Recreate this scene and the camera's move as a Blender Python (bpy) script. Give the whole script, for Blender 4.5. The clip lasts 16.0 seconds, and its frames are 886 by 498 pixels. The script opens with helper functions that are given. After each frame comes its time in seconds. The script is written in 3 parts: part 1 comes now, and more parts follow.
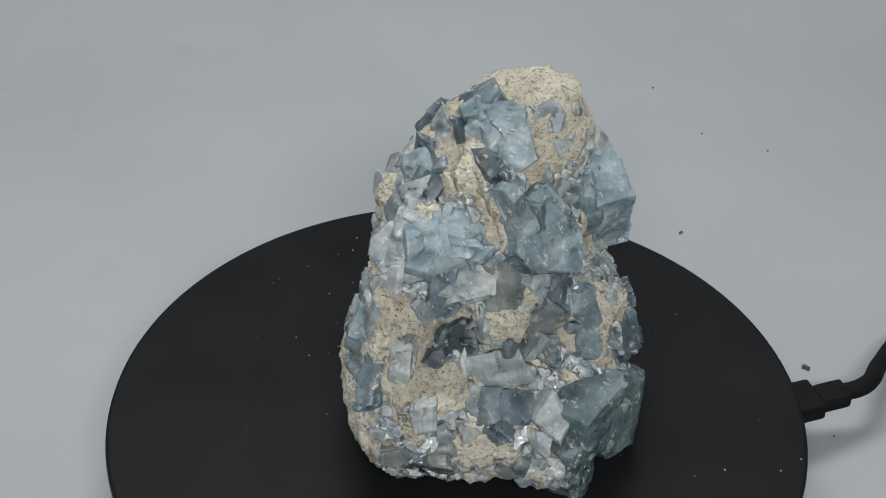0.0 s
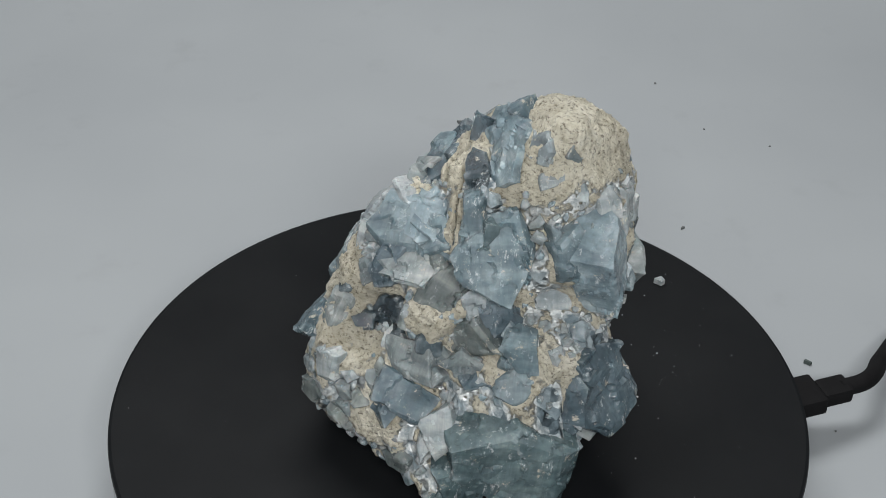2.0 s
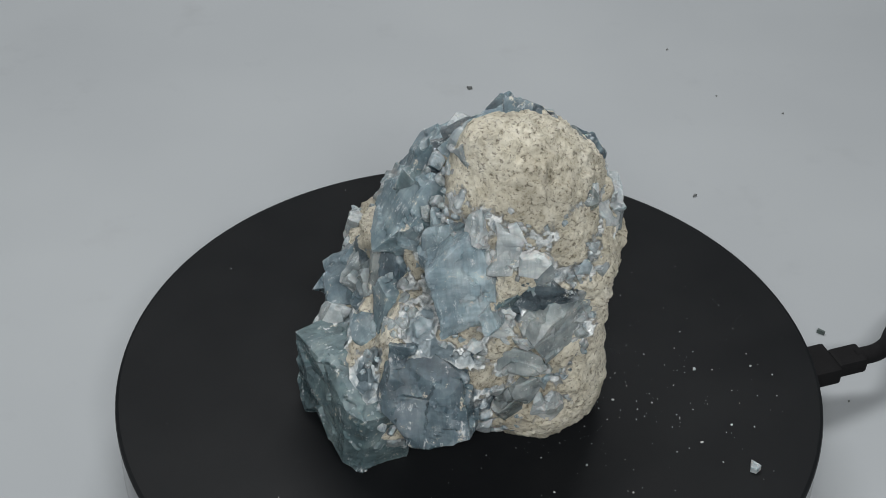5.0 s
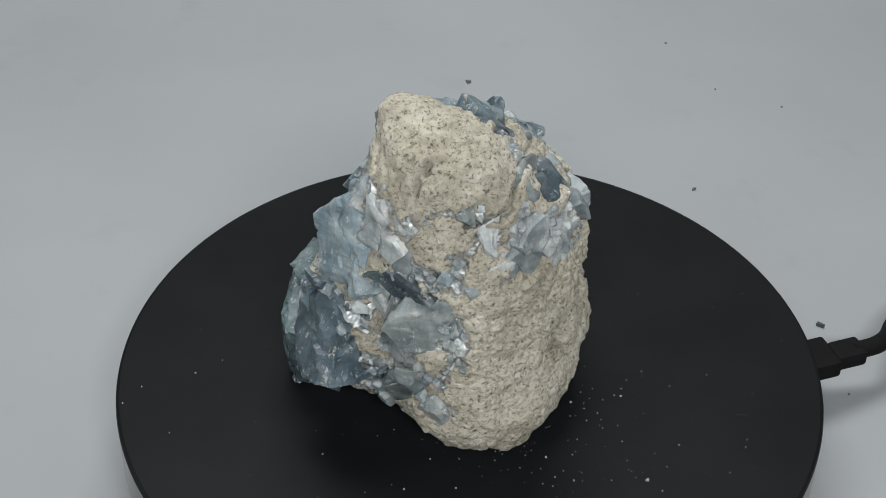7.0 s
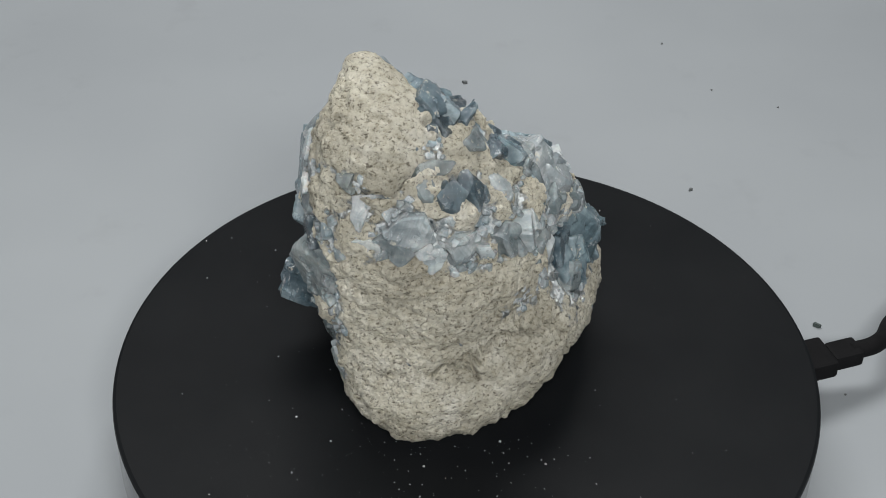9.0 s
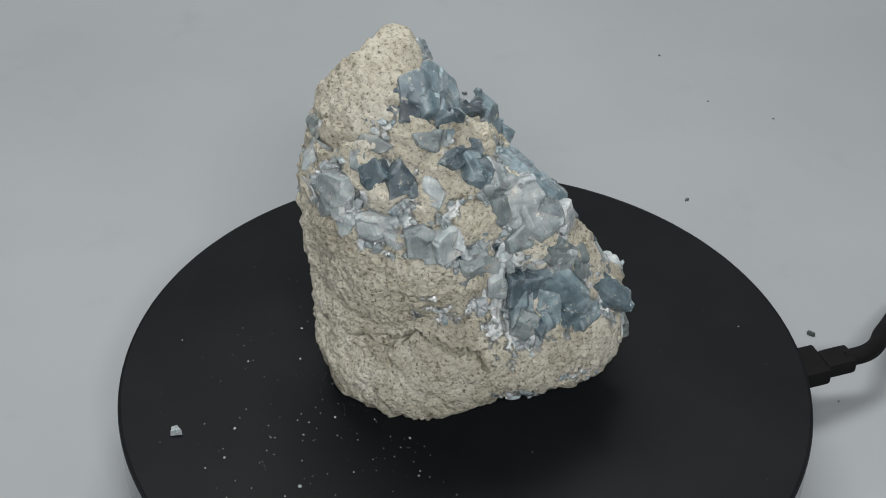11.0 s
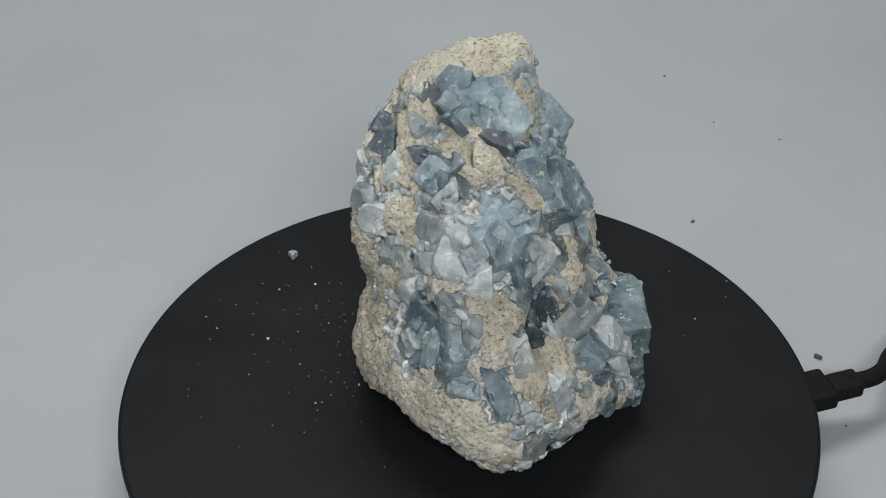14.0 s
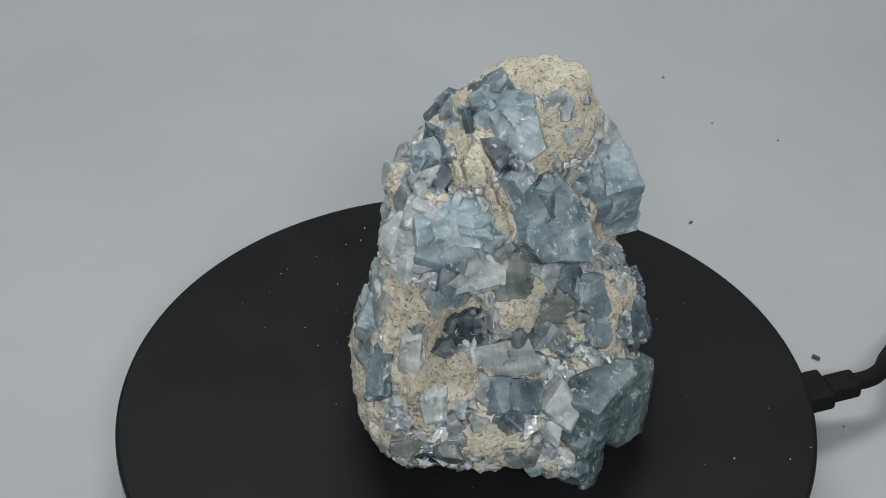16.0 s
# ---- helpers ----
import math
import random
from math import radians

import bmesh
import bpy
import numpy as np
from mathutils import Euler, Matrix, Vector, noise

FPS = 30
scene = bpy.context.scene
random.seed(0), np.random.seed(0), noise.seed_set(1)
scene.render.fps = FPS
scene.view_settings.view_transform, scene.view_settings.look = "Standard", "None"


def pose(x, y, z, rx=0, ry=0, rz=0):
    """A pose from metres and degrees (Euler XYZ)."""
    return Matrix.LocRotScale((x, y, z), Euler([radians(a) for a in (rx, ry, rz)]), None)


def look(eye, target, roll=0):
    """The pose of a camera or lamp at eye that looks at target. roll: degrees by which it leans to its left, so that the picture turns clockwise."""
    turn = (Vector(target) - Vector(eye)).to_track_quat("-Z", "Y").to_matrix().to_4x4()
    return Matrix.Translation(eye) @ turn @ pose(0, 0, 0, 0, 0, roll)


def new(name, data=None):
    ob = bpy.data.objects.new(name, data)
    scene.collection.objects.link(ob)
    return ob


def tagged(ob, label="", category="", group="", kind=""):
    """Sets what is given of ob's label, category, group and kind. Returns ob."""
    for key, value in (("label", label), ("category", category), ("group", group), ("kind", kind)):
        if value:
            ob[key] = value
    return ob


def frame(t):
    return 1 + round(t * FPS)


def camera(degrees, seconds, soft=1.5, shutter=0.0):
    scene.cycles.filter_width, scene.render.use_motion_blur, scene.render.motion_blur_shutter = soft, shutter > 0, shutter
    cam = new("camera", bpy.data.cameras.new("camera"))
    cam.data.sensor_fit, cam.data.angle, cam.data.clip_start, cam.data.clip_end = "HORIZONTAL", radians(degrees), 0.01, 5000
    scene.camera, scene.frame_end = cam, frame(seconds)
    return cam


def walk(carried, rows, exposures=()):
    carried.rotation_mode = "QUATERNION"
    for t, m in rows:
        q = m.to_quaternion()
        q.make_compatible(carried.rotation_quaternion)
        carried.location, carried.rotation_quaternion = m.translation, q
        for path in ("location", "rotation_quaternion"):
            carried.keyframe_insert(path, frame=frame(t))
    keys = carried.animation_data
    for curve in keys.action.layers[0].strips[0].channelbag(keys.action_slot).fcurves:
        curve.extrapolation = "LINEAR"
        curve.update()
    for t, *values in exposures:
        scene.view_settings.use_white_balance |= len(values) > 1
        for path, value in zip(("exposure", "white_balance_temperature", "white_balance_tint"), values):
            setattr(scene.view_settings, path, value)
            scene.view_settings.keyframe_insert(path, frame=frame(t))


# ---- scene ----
cam = camera(31.85, 16.0, 0.5)


def shot(x, y, z, yaw, down, roll):
    """Camera pose: heading, tilt below the horizon and roll, in degrees."""
    return pose(x, y, z) @ pose(0, 0, 0, 0, 0, yaw) @ pose(0, 0, 0, 90 - down) @ pose(0, 0, 0, 0, 0, roll)


walk(cam, [
    (0.0, shot(0.00563, -0.24099, 0.25074, 2.158, 37.104, 0.930)),
    (0.5, shot(0.00548, -0.24101, 0.25041, 2.138, 37.099, 0.875)),
    (1.0, shot(0.00561, -0.24129, 0.25050, 2.187, 37.132, 0.849)),
    (1.5, shot(0.00602, -0.24152, 0.25060, 2.268, 37.171, 0.838)),
    (2.0, shot(0.00612, -0.24159, 0.25052, 2.333, 37.191, 0.774)),
    (2.5, shot(0.00605, -0.24177, 0.25076, 2.400, 37.274, 0.784)),
    (3.0, shot(0.00621, -0.24126, 0.25081, 2.494, 37.404, 0.762)),
    (3.5, shot(0.00655, -0.24029, 0.25073, 2.636, 37.616, 0.687)),
    (4.0, shot(0.00588, -0.23892, 0.24959, 2.800, 37.845, 0.684)),
    (4.2, shot(0.00566, -0.23888, 0.24903, 2.766, 38.033, 0.726)),
    (6.5, shot(0.00389, -0.23892, 0.24769, 2.363, 38.539, 0.859)),
    (7.0, shot(0.00395, -0.23898, 0.24801, 2.367, 38.594, 0.883)),
    (7.5, shot(0.00350, -0.23913, 0.24790, 2.253, 38.573, 0.902)),
    (8.0, shot(0.00363, -0.23904, 0.24788, 2.231, 38.611, 0.924)),
    (8.5, shot(0.00352, -0.23892, 0.24787, 2.173, 38.589, 0.984)),
    (9.0, shot(0.00357, -0.23883, 0.24792, 2.139, 38.565, 0.968)),
    (9.2, shot(0.00379, -0.23911, 0.24828, 2.164, 38.570, 0.978)),
    (11.3, shot(0.00403, -0.24377, 0.25152, 2.181, 38.057, 1.032)),
    (11.5, shot(0.00388, -0.24344, 0.25126, 2.206, 37.942, 0.936)),
    (12.0, shot(0.00378, -0.24166, 0.25038, 2.209, 37.744, 0.849)),
    (12.5, shot(0.00388, -0.24167, 0.25032, 2.262, 37.647, 0.801)),
    (13.0, shot(0.00448, -0.24132, 0.25076, 2.429, 37.634, 0.922)),
    (13.5, shot(0.00438, -0.24109, 0.25039, 2.438, 37.532, 0.796)),
    (14.0, shot(0.00471, -0.24072, 0.25052, 2.522, 37.530, 0.773)),
    (14.5, shot(0.00543, -0.24026, 0.25057, 2.592, 37.490, 0.747)),
    (15.0, shot(0.00563, -0.24042, 0.25079, 2.633, 37.490, 0.715)),
    (15.5, shot(0.00566, -0.24076, 0.25066, 2.606, 37.460, 0.683)),
    (16.0, shot(0.00603, -0.24098, 0.25075, 2.670, 37.485, 0.633)),
])

# ---- light ----
world = bpy.data.worlds.new("light_tent")
scene.world = world
world.use_nodes = True
world.node_tree.nodes["Background"].inputs["Color"].default_value = (0.88, 0.95, 1.0, 1)
world.node_tree.nodes["Background"].inputs["Strength"].default_value = 0.13


def panel(name, eye, target, sx, sy, watts, colour=(0.99, 0.985, 0.975)):
    """A flat LED panel of the light tent."""
    data = bpy.data.lights.new(name, "AREA")
    data.shape, data.size, data.size_y, data.energy, data.color = "RECTANGLE", sx, sy, watts, colour
    ob = new(name, data)
    ob.matrix_world = look(eye, target)
    return ob


panel("led_panel_top", (-0.07, 0.25, 0.62), (-0.05, 0.17, 0), 0.44, 0.2, 3.85)
panel("led_panel_front", (0.04, -0.43, 0.43), (0, 0, 0.05), 0.26, 0.07, 3.65)

TOP = 0.027      # height of the turntable's upper face
SPIN = 22.473    # degrees a second, clockwise from above
TURN_TIMES = [k * 0.5 for k in range(33)]


# ---- materials ----
def material(name, rough=0.6, metal=0.0):
    m = bpy.data.materials.new(name)
    m.use_nodes = True
    b = m.node_tree.nodes["Principled BSDF"]
    b.inputs["Roughness"].default_value = rough
    b.inputs["Metallic"].default_value = metal
    return m, m.node_tree, b


def node(nt, kind, **values):
    n = nt.nodes.new(kind)
    for key, v in values.items():
        n.inputs[key.replace("_", " ")].default_value = v
    return n


def coords(nt, stretch=(1, 1, 1)):
    tc = nt.nodes.new("ShaderNodeTexCoord")
    mp = nt.nodes.new("ShaderNodeMapping")
    mp.inputs["Scale"].default_value = stretch
    nt.links.new(tc.outputs["Object"], mp.inputs["Vector"])
    return mp.outputs["Vector"]


def noise_tex(nt, vec, scale, detail=6.0, rough=0.6):
    n = node(nt, "ShaderNodeTexNoise", Scale=scale, Detail=detail, Roughness=rough)
    nt.links.new(vec, n.inputs["Vector"])
    return n.outputs["Fac"]


def ramp(nt, fac, *stops):
    r = nt.nodes.new("ShaderNodeValToRGB")
    els = r.color_ramp.elements
    while len(els) < len(stops):
        els.new(0.5)
    for e, (p, c) in zip(els, stops):
        e.position, e.color = p, (*c, 1)
    nt.links.new(fac, r.inputs["Fac"])
    return r.outputs["Color"]


def mix(nt, fac, a, b, blend="MIX"):
    n = nt.nodes.new("ShaderNodeMix")
    n.data_type, n.blend_type = "RGBA", blend
    for v, k in ((fac, 0), (a, 6), (b, 7)):
        if hasattr(v, "is_output"):
            nt.links.new(v, n.inputs[k])
        else:
            n.inputs[k].default_value = v
    return n.outputs[2]


def bump(nt, bsdf, height, strength, distance, under=None):
    n = node(nt, "ShaderNodeBump", Strength=strength, Distance=distance)
    nt.links.new(height, n.inputs["Height"])
    if under:
        nt.links.new(under, n.inputs["Normal"])
    nt.links.new(n.outputs["Normal"], bsdf.inputs["Normal"])
    return n.outputs["Normal"]


def warped(nt, vec, scale, amount):
    """The coordinates, bent by noise, so that cells get uneven outlines."""
    n = node(nt, "ShaderNodeTexNoise", Scale=scale, Detail=3.0)
    nt.links.new(vec, n.inputs["Vector"])
    k = nt.nodes.new("ShaderNodeVectorMath")
    k.operation = "MULTIPLY_ADD"
    k.inputs[1].default_value = (amount,) * 3
    nt.links.new(n.outputs["Color"], k.inputs[0])
    nt.links.new(vec, k.inputs[2])
    return k.outputs[0]


def facet_height(nt, vec, scale):
    """Tilted little planes, one a cell: cleaved crystal faces in relief."""
    v = node(nt, "ShaderNodeTexVoronoi", Scale=scale)
    nt.links.new(vec, v.inputs["Vector"])
    local = nt.nodes.new("ShaderNodeVectorMath")
    local.operation = "SUBTRACT"
    nt.links.new(vec, local.inputs[0])
    nt.links.new(v.outputs["Position"], local.inputs[1])
    lean = nt.nodes.new("ShaderNodeVectorMath")
    lean.operation = "SUBTRACT"
    nt.links.new(v.outputs["Color"], lean.inputs[0])
    lean.inputs[1].default_value = (0.5, 0.5, 0.5)
    dot = nt.nodes.new("ShaderNodeVectorMath")
    dot.operation = "DOT_PRODUCT"
    nt.links.new(local.outputs[0], dot.inputs[0])
    nt.links.new(lean.outputs[0], dot.inputs[1])
    return dot.outputs["Value"], v.outputs["Color"]


def limestone():
    """The matrix: chalky beige crumbs where it is bare, a frosty skin of tiny crystals elsewhere."""
    m, nt, b = material("chalky_matrix", 0.92)
    v = coords(nt)
    base = ramp(nt, noise_tex(nt, v, 75, 5), (0.32, (0.60, 0.56, 0.455)), (0.5, (0.76, 0.725, 0.61)), (0.68, (0.86, 0.83, 0.74)))
    grain = ramp(nt, noise_tex(nt, v, 700, 6, 0.75), (0.33, (0.50, 0.47, 0.40)), (0.43, (0.80, 0.78, 0.72)), (0.55, (1, 1, 0.98)), (0.75, (1, 1, 1)))
    col = mix(nt, 0.85, base, grain, "MULTIPLY")
    squig = node(nt, "ShaderNodeTexNoise", Scale=1300.0, Detail=6.0, Roughness=0.7, Distortion=0.35)
    nt.links.new(coords(nt, (0.95, 0.95, 1.25)), squig.inputs["Vector"])
    # shade of the small pits, painted dark where the relief is low
    pore_shade = ramp(nt, squig.outputs["Fac"], (0.36, (0.15, 0.13, 0.10)), (0.475, (1, 1, 1)))
    col = mix(nt, 0.85, col, pore_shade, "MULTIPLY")
    worn = ramp(nt, noise_tex(nt, v, 38, 4, 0.6), (0.42, (0.80, 0.80, 0.80)), (0.6, (1, 1, 1)))
    col = mix(nt, 1.0, col, worn, "MULTIPLY")
    # frosty skin
    w = warped(nt, v, 260, 0.0018)
    high, tint = facet_height(nt, w, 430)
    sep = nt.nodes.new("ShaderNodeSeparateColor")
    nt.links.new(tint, sep.inputs[0])
    skin = ramp(nt, sep.outputs[0], (0.0, (0.08, 0.11, 0.13)), (0.3, (0.16, 0.20, 0.22)), (0.65, (0.27, 0.31, 0.325)), (1.0, (0.50, 0.54, 0.55)))
    patch = ramp(nt, noise_tex(nt, v, 60, 3), (0.38, (0.62, 0.68, 0.72)), (0.62, (1.25, 1.22, 1.2)))
    skin = mix(nt, 1.0, skin, patch, "MULTIPLY")
    skin = mix(nt, 0.6, skin, ramp(nt, noise_tex(nt, v, 900, 5, 0.7), (0.35, (0.45, 0.46, 0.46)), (0.6, (1, 1, 1))), "MULTIPLY")
    att = nt.nodes.new("ShaderNodeAttribute")
    att.attribute_name = "chalk"
    add = nt.nodes.new("ShaderNodeMath")
    add.operation = "ADD"
    nt.links.new(att.outputs["Fac"], add.inputs[0])
    nt.links.new(noise_tex(nt, v, 420, 6, 0.7), add.inputs[1])
    frost = ramp(nt, add.outputs[0], (0.68, (0, 0, 0)), (0.88, (0.7, 0.7, 0.7)))
    rime = ramp(nt, noise_tex(nt, v, 620, 6, 0.75), (0.36, (0.24, 0.26, 0.26)), (0.5, (0.52, 0.54, 0.53)), (0.64, (0.80, 0.81, 0.79)))
    skin = mix(nt, frost, skin, rime)
    chalk = ramp(nt, add.outputs[0], (0.92, (0, 0, 0)), (1.08, (1, 1, 1)))
    nt.links.new(mix(nt, chalk, skin, col), b.inputs["Base Color"])
    nt.links.new(mix(nt, chalk, (0.22, 0.22, 0.22, 1), (0.93, 0.93, 0.93, 1)), b.inputs["Roughness"])
    crumbs = node(nt, "ShaderNodeMath")
    crumbs.operation = "MULTIPLY_ADD"
    nt.links.new(squig.outputs["Fac"], crumbs.inputs[0])
    crumbs.inputs[1].default_value = 0.45
    nt.links.new(noise_tex(nt, v, 650, 8, 0.75), crumbs.inputs[2])
    scaled = node(nt, "ShaderNodeMath")
    scaled.operation = "MULTIPLY"
    nt.links.new(high, scaled.inputs[0])
    scaled.inputs[1].default_value = 900.0
    bump(nt, b, mix(nt, chalk, scaled.outputs[0], crumbs.outputs[0]), 1.0, 0.0018)
    return m


def celestite(name, dark, mid, light, rough=0.07, milky=0.6, clear=0.28):
    """Cloudy celestite: milky body, soft inner clouds, cleavage streaks, pale flecks, chalk dust."""
    m, nt, b = material(name, rough)
    o = coords(nt)
    info = nt.nodes.new("ShaderNodeObjectInfo")
    shift = nt.nodes.new("ShaderNodeVectorMath")
    shift.operation = "ADD"
    nt.links.new(o, shift.inputs[0])
    nt.links.new(info.outputs["Random"], shift.inputs[1])
    v = shift.outputs[0]
    col = ramp(nt, noise_tex(nt, v, 140, 4, 0.55), (0.33, dark), (0.5, mid), (0.69, light))
    tone = ramp(nt, info.outputs["Random"], (0.0, (0.78, 0.79, 0.80)), (1.0, (1.14, 1.13, 1.11)))
    col = mix(nt, 1.0, col, tone, "MULTIPLY")
    high, tint = facet_height(nt, warped(nt, v, 180, 0.003), 240)
    sep = nt.nodes.new("ShaderNodeSeparateColor")
    nt.links.new(tint, sep.inputs[0])
    col = mix(nt, 0.35, col, ramp(nt, sep.outputs[0], (0.0, (0.62, 0.64, 0.66)), (0.6, (1, 1, 1)), (1.0, (1.35, 1.32, 1.28))), "MULTIPLY")
    # fine cleavage streaks
    lines = noise_tex(nt, coords(nt, (1, 0.12, 0.5)), 1500, 3, 0.6)
    col = mix(nt, 0.5, col, ramp(nt, lines, (0.35, (0.72, 0.73, 0.74)), (0.6, (1.1, 1.1, 1.1))), "MULTIPLY")
    # cloudy bands across the cleavage; edges painted paler, as light shining through their rims
    band = noise_tex(nt, coords(nt, (0.25, 1, 0.35)), 420, 4, 0.6)
    col = mix(nt, 0.7, col, ramp(nt, band, (0.35, (0.70, 0.72, 0.74)), (0.5, (1, 1, 1)), (0.66, (1.5, 1.45, 1.4))), "MULTIPLY")
    geo = nt.nodes.new("ShaderNodeNewGeometry")
    edge = ramp(nt, geo.outputs["Pointiness"], (0.53, (0, 0, 0)), (0.64, (0.75, 0.75, 0.75)))
    some = ramp(nt, noise_tex(nt, v, 380, 4), (0.36, (0.1, 0.1, 0.1)), (0.62, (1, 1, 1)))
    col = mix(nt, mix(nt, 1.0, edge, some, "MULTIPLY"), col, (0.58, 0.64, 0.67, 1))
    # bruised pale flecks in small groups
    fleck = noise_tex(nt, coords(nt, (1, 0.45, 1)), 480, 9, 0.82)
    frac = ramp(nt, fleck, (0.575, (0, 0, 0)), (0.63, (0.8, 0.8, 0.8)))
    col = mix(nt, frac, col, (0.68, 0.73, 0.74, 1))
    dusty = ramp(nt, noise_tex(nt, v, 300, 9, 0.8), (0.60, (0, 0, 0)), (0.635, (0.9, 0.9, 0.9)))
    col = mix(nt, dusty, col, (0.64, 0.60, 0.50, 1))
    nt.links.new(col, b.inputs["Base Color"])
    b.inputs["IOR"].default_value = 1.62
    b.inputs["Transmission Weight"].default_value = clear
    b.inputs["Subsurface Weight"].default_value = milky
    b.inputs["Subsurface Radius"].default_value = (0.7, 0.95, 1.0)
    b.inputs["Subsurface Scale"].default_value = 0.0016
    rg = ramp(nt, noise_tex(nt, v, 260, 5), (0.4, (rough,) * 3), (0.65, (rough + 0.22,) * 3))
    nt.links.new(rg, b.inputs["Roughness"])
    scaled = node(nt, "ShaderNodeMath")
    scaled.operation = "MULTIPLY"
    nt.links.new(high, scaled.inputs[0])
    scaled.inputs[1].default_value = 420.0
    n1 = bump(nt, b, scaled.outputs[0], 0.35, 0.0012)
    bump(nt, b, fleck, 0.6, 0.0007, n1)
    return m


def platter_black():
    m, nt, b = material("satin_black_plastic", 0.42)
    v = coords(nt)
    nt.links.new(ramp(nt, noise_tex(nt, v, 35, 6), (0.35, (0.0055, 0.0062, 0.007)), (0.7, (0.008, 0.0088, 0.0096))), b.inputs["Base Color"])
    nt.links.new(ramp(nt, noise_tex(nt, v, 60, 6), (0.3, (0.38,) * 3), (0.75, (0.55,) * 3)), b.inputs["Roughness"])
    b.inputs["Specular IOR Level"].default_value = 0.07
    bump(nt, b, noise_tex(nt, v, 2500, 2), 0.08, 0.0002)
    return m


def gloss_black():
    m, nt, b = material("glossy_black_rim", 0.12)
    b.inputs["Base Color"].default_value = (0.02, 0.021, 0.023, 1)
    bump(nt, b, noise_tex(nt, coords(nt), 60, 2), 0.05, 0.0005)
    return m


def rubber(name, c, rough, gloss=0.5):
    m, nt, b = material(name, rough)
    b.inputs["Specular IOR Level"].default_value = gloss
    nt.links.new(ramp(nt, noise_tex(nt, coords(nt), 300, 5), (0.3, tuple(0.8 * k for k in c)), (0.7, tuple(1.2 * k for k in c))), b.inputs["Base Color"])
    bump(nt, b, noise_tex(nt, coords(nt), 3000, 2), 0.1, 0.0002)
    return m


def paper():
    """Matt grey-white backdrop sheet with faint smudges."""
    m, nt, b = material("matt_backdrop_sheet", 0.85)
    v = coords(nt)
    base = ramp(nt, noise_tex(nt, v, 9, 3, 0.5), (0.3, (0.228, 0.245, 0.258)), (0.7, (0.260, 0.278, 0.290)))
    smudge = ramp(nt, noise_tex(nt, v, 45, 4, 0.6), (0.6, (1, 1, 1)), (0.78, (0.93, 0.925, 0.92)))
    col = mix(nt, 1.0, base, smudge, "MULTIPLY")
    nt.links.new(col, b.inputs["Base Color"])
    bump(nt, b, noise_tex(nt, v, 6, 2), 0.35, 0.02)
    return m


MATRIX = limestone()
BLUE = celestite("slate_blue_celestite", (0.10, 0.15, 0.175), (0.165, 0.23, 0.262), (0.275, 0.345, 0.375))
SKY = celestite("sky_blue_celestite", (0.155, 0.215, 0.252), (0.23, 0.305, 0.345), (0.36, 0.435, 0.47))
DEEP = celestite("deep_blue_celestite", (0.066, 0.105, 0.117), (0.105, 0.156, 0.172), (0.175, 0.235, 0.248))
SLATE = celestite("dark_slate_celestite", (0.055, 0.086, 0.107), (0.093, 0.137, 0.165), (0.17, 0.222, 0.255))
DARK = celestite("dark_blue_celestite", (0.018, 0.03, 0.04), (0.042, 0.064, 0.078), (0.10, 0.135, 0.155), 0.05, 0.2)
GREY = celestite("grey_blue_celestite", (0.20, 0.245, 0.258), (0.28, 0.325, 0.337), (0.44, 0.48, 0.482), 0.07, 0.5, 0.4)
SMOKE = celestite("smoky_grey_celestite", (0.135, 0.165, 0.168), (0.22, 0.255, 0.252), (0.36, 0.395, 0.38), 0.07, 0.5, 0.42)
PALE = celestite("frosty_pale_celestite", (0.28, 0.325, 0.345), (0.41, 0.455, 0.465), (0.60, 0.635, 0.64), 0.1, 0.5, 0.25)
PLATTER, RIM, PAPER = platter_black(), gloss_black(), paper()
RUBBER, CABLE = rubber("black_plug_plastic", (0.0055, 0.0055, 0.006), 0.75, 0.1), rubber("black_cable_sheath", (0.0055, 0.0055, 0.006), 0.75, 0.1)
DUST = rubber("grey_dust_speck", (0.10, 0.108, 0.108), 0.85)
SOOT = rubber("dark_green_grit", (0.045, 0.06, 0.057), 0.8)


# ---- helpers for meshes ----
def part(name, bm, mat, parent=None, label="", smooth=False, crisp=False):
    me = bpy.data.meshes.new(name)
    bm.to_mesh(me)
    bm.free()
    me.materials.append(mat)
    if smooth:
        me.shade_smooth()
    if crisp:
        me.set_sharp_from_angle(angle=0.42)
    ob = new(name, me)
    if parent:
        ob.parent = parent
    if label:
        ob["label"] = label
    return ob


def lathe(profile, steps=192):
    """A turned solid from (radius, height) pairs."""
    bm = bmesh.new()
    rings = []
    for r, z in profile:
        if r < 1e-6:
            rings.append([bm.verts.new((0, 0, z))])
        else:
            rings.append([bm.verts.new((r * math.cos(2 * math.pi * k / steps), r * math.sin(2 * math.pi * k / steps), z)) for k in range(steps)])
    for a, b in zip(rings, rings[1:]):
        for k in range(steps):
            n = (k + 1) % steps
            quad = [a[0] if len(a) == 1 else a[k], b[0] if len(b) == 1 else b[k], b[0] if len(b) == 1 else b[n], a[0] if len(a) == 1 else a[n]]
            bm.faces.new(list(dict.fromkeys(quad)))
    bmesh.ops.recalc_face_normals(bm, faces=bm.faces)
    return bm


def slab(sx, sy, sz, bevel, shift=(0, 0, 0)):
    bm = bmesh.new()
    bmesh.ops.create_cube(bm, size=1, matrix=Matrix.Translation(shift) @ Matrix.Diagonal((sx, sy, sz, 1)))
    bmesh.ops.bevel(bm, geom=bm.edges[:], offset=bevel, segments=2, affect="EDGES", profile=0.6)
    return bm


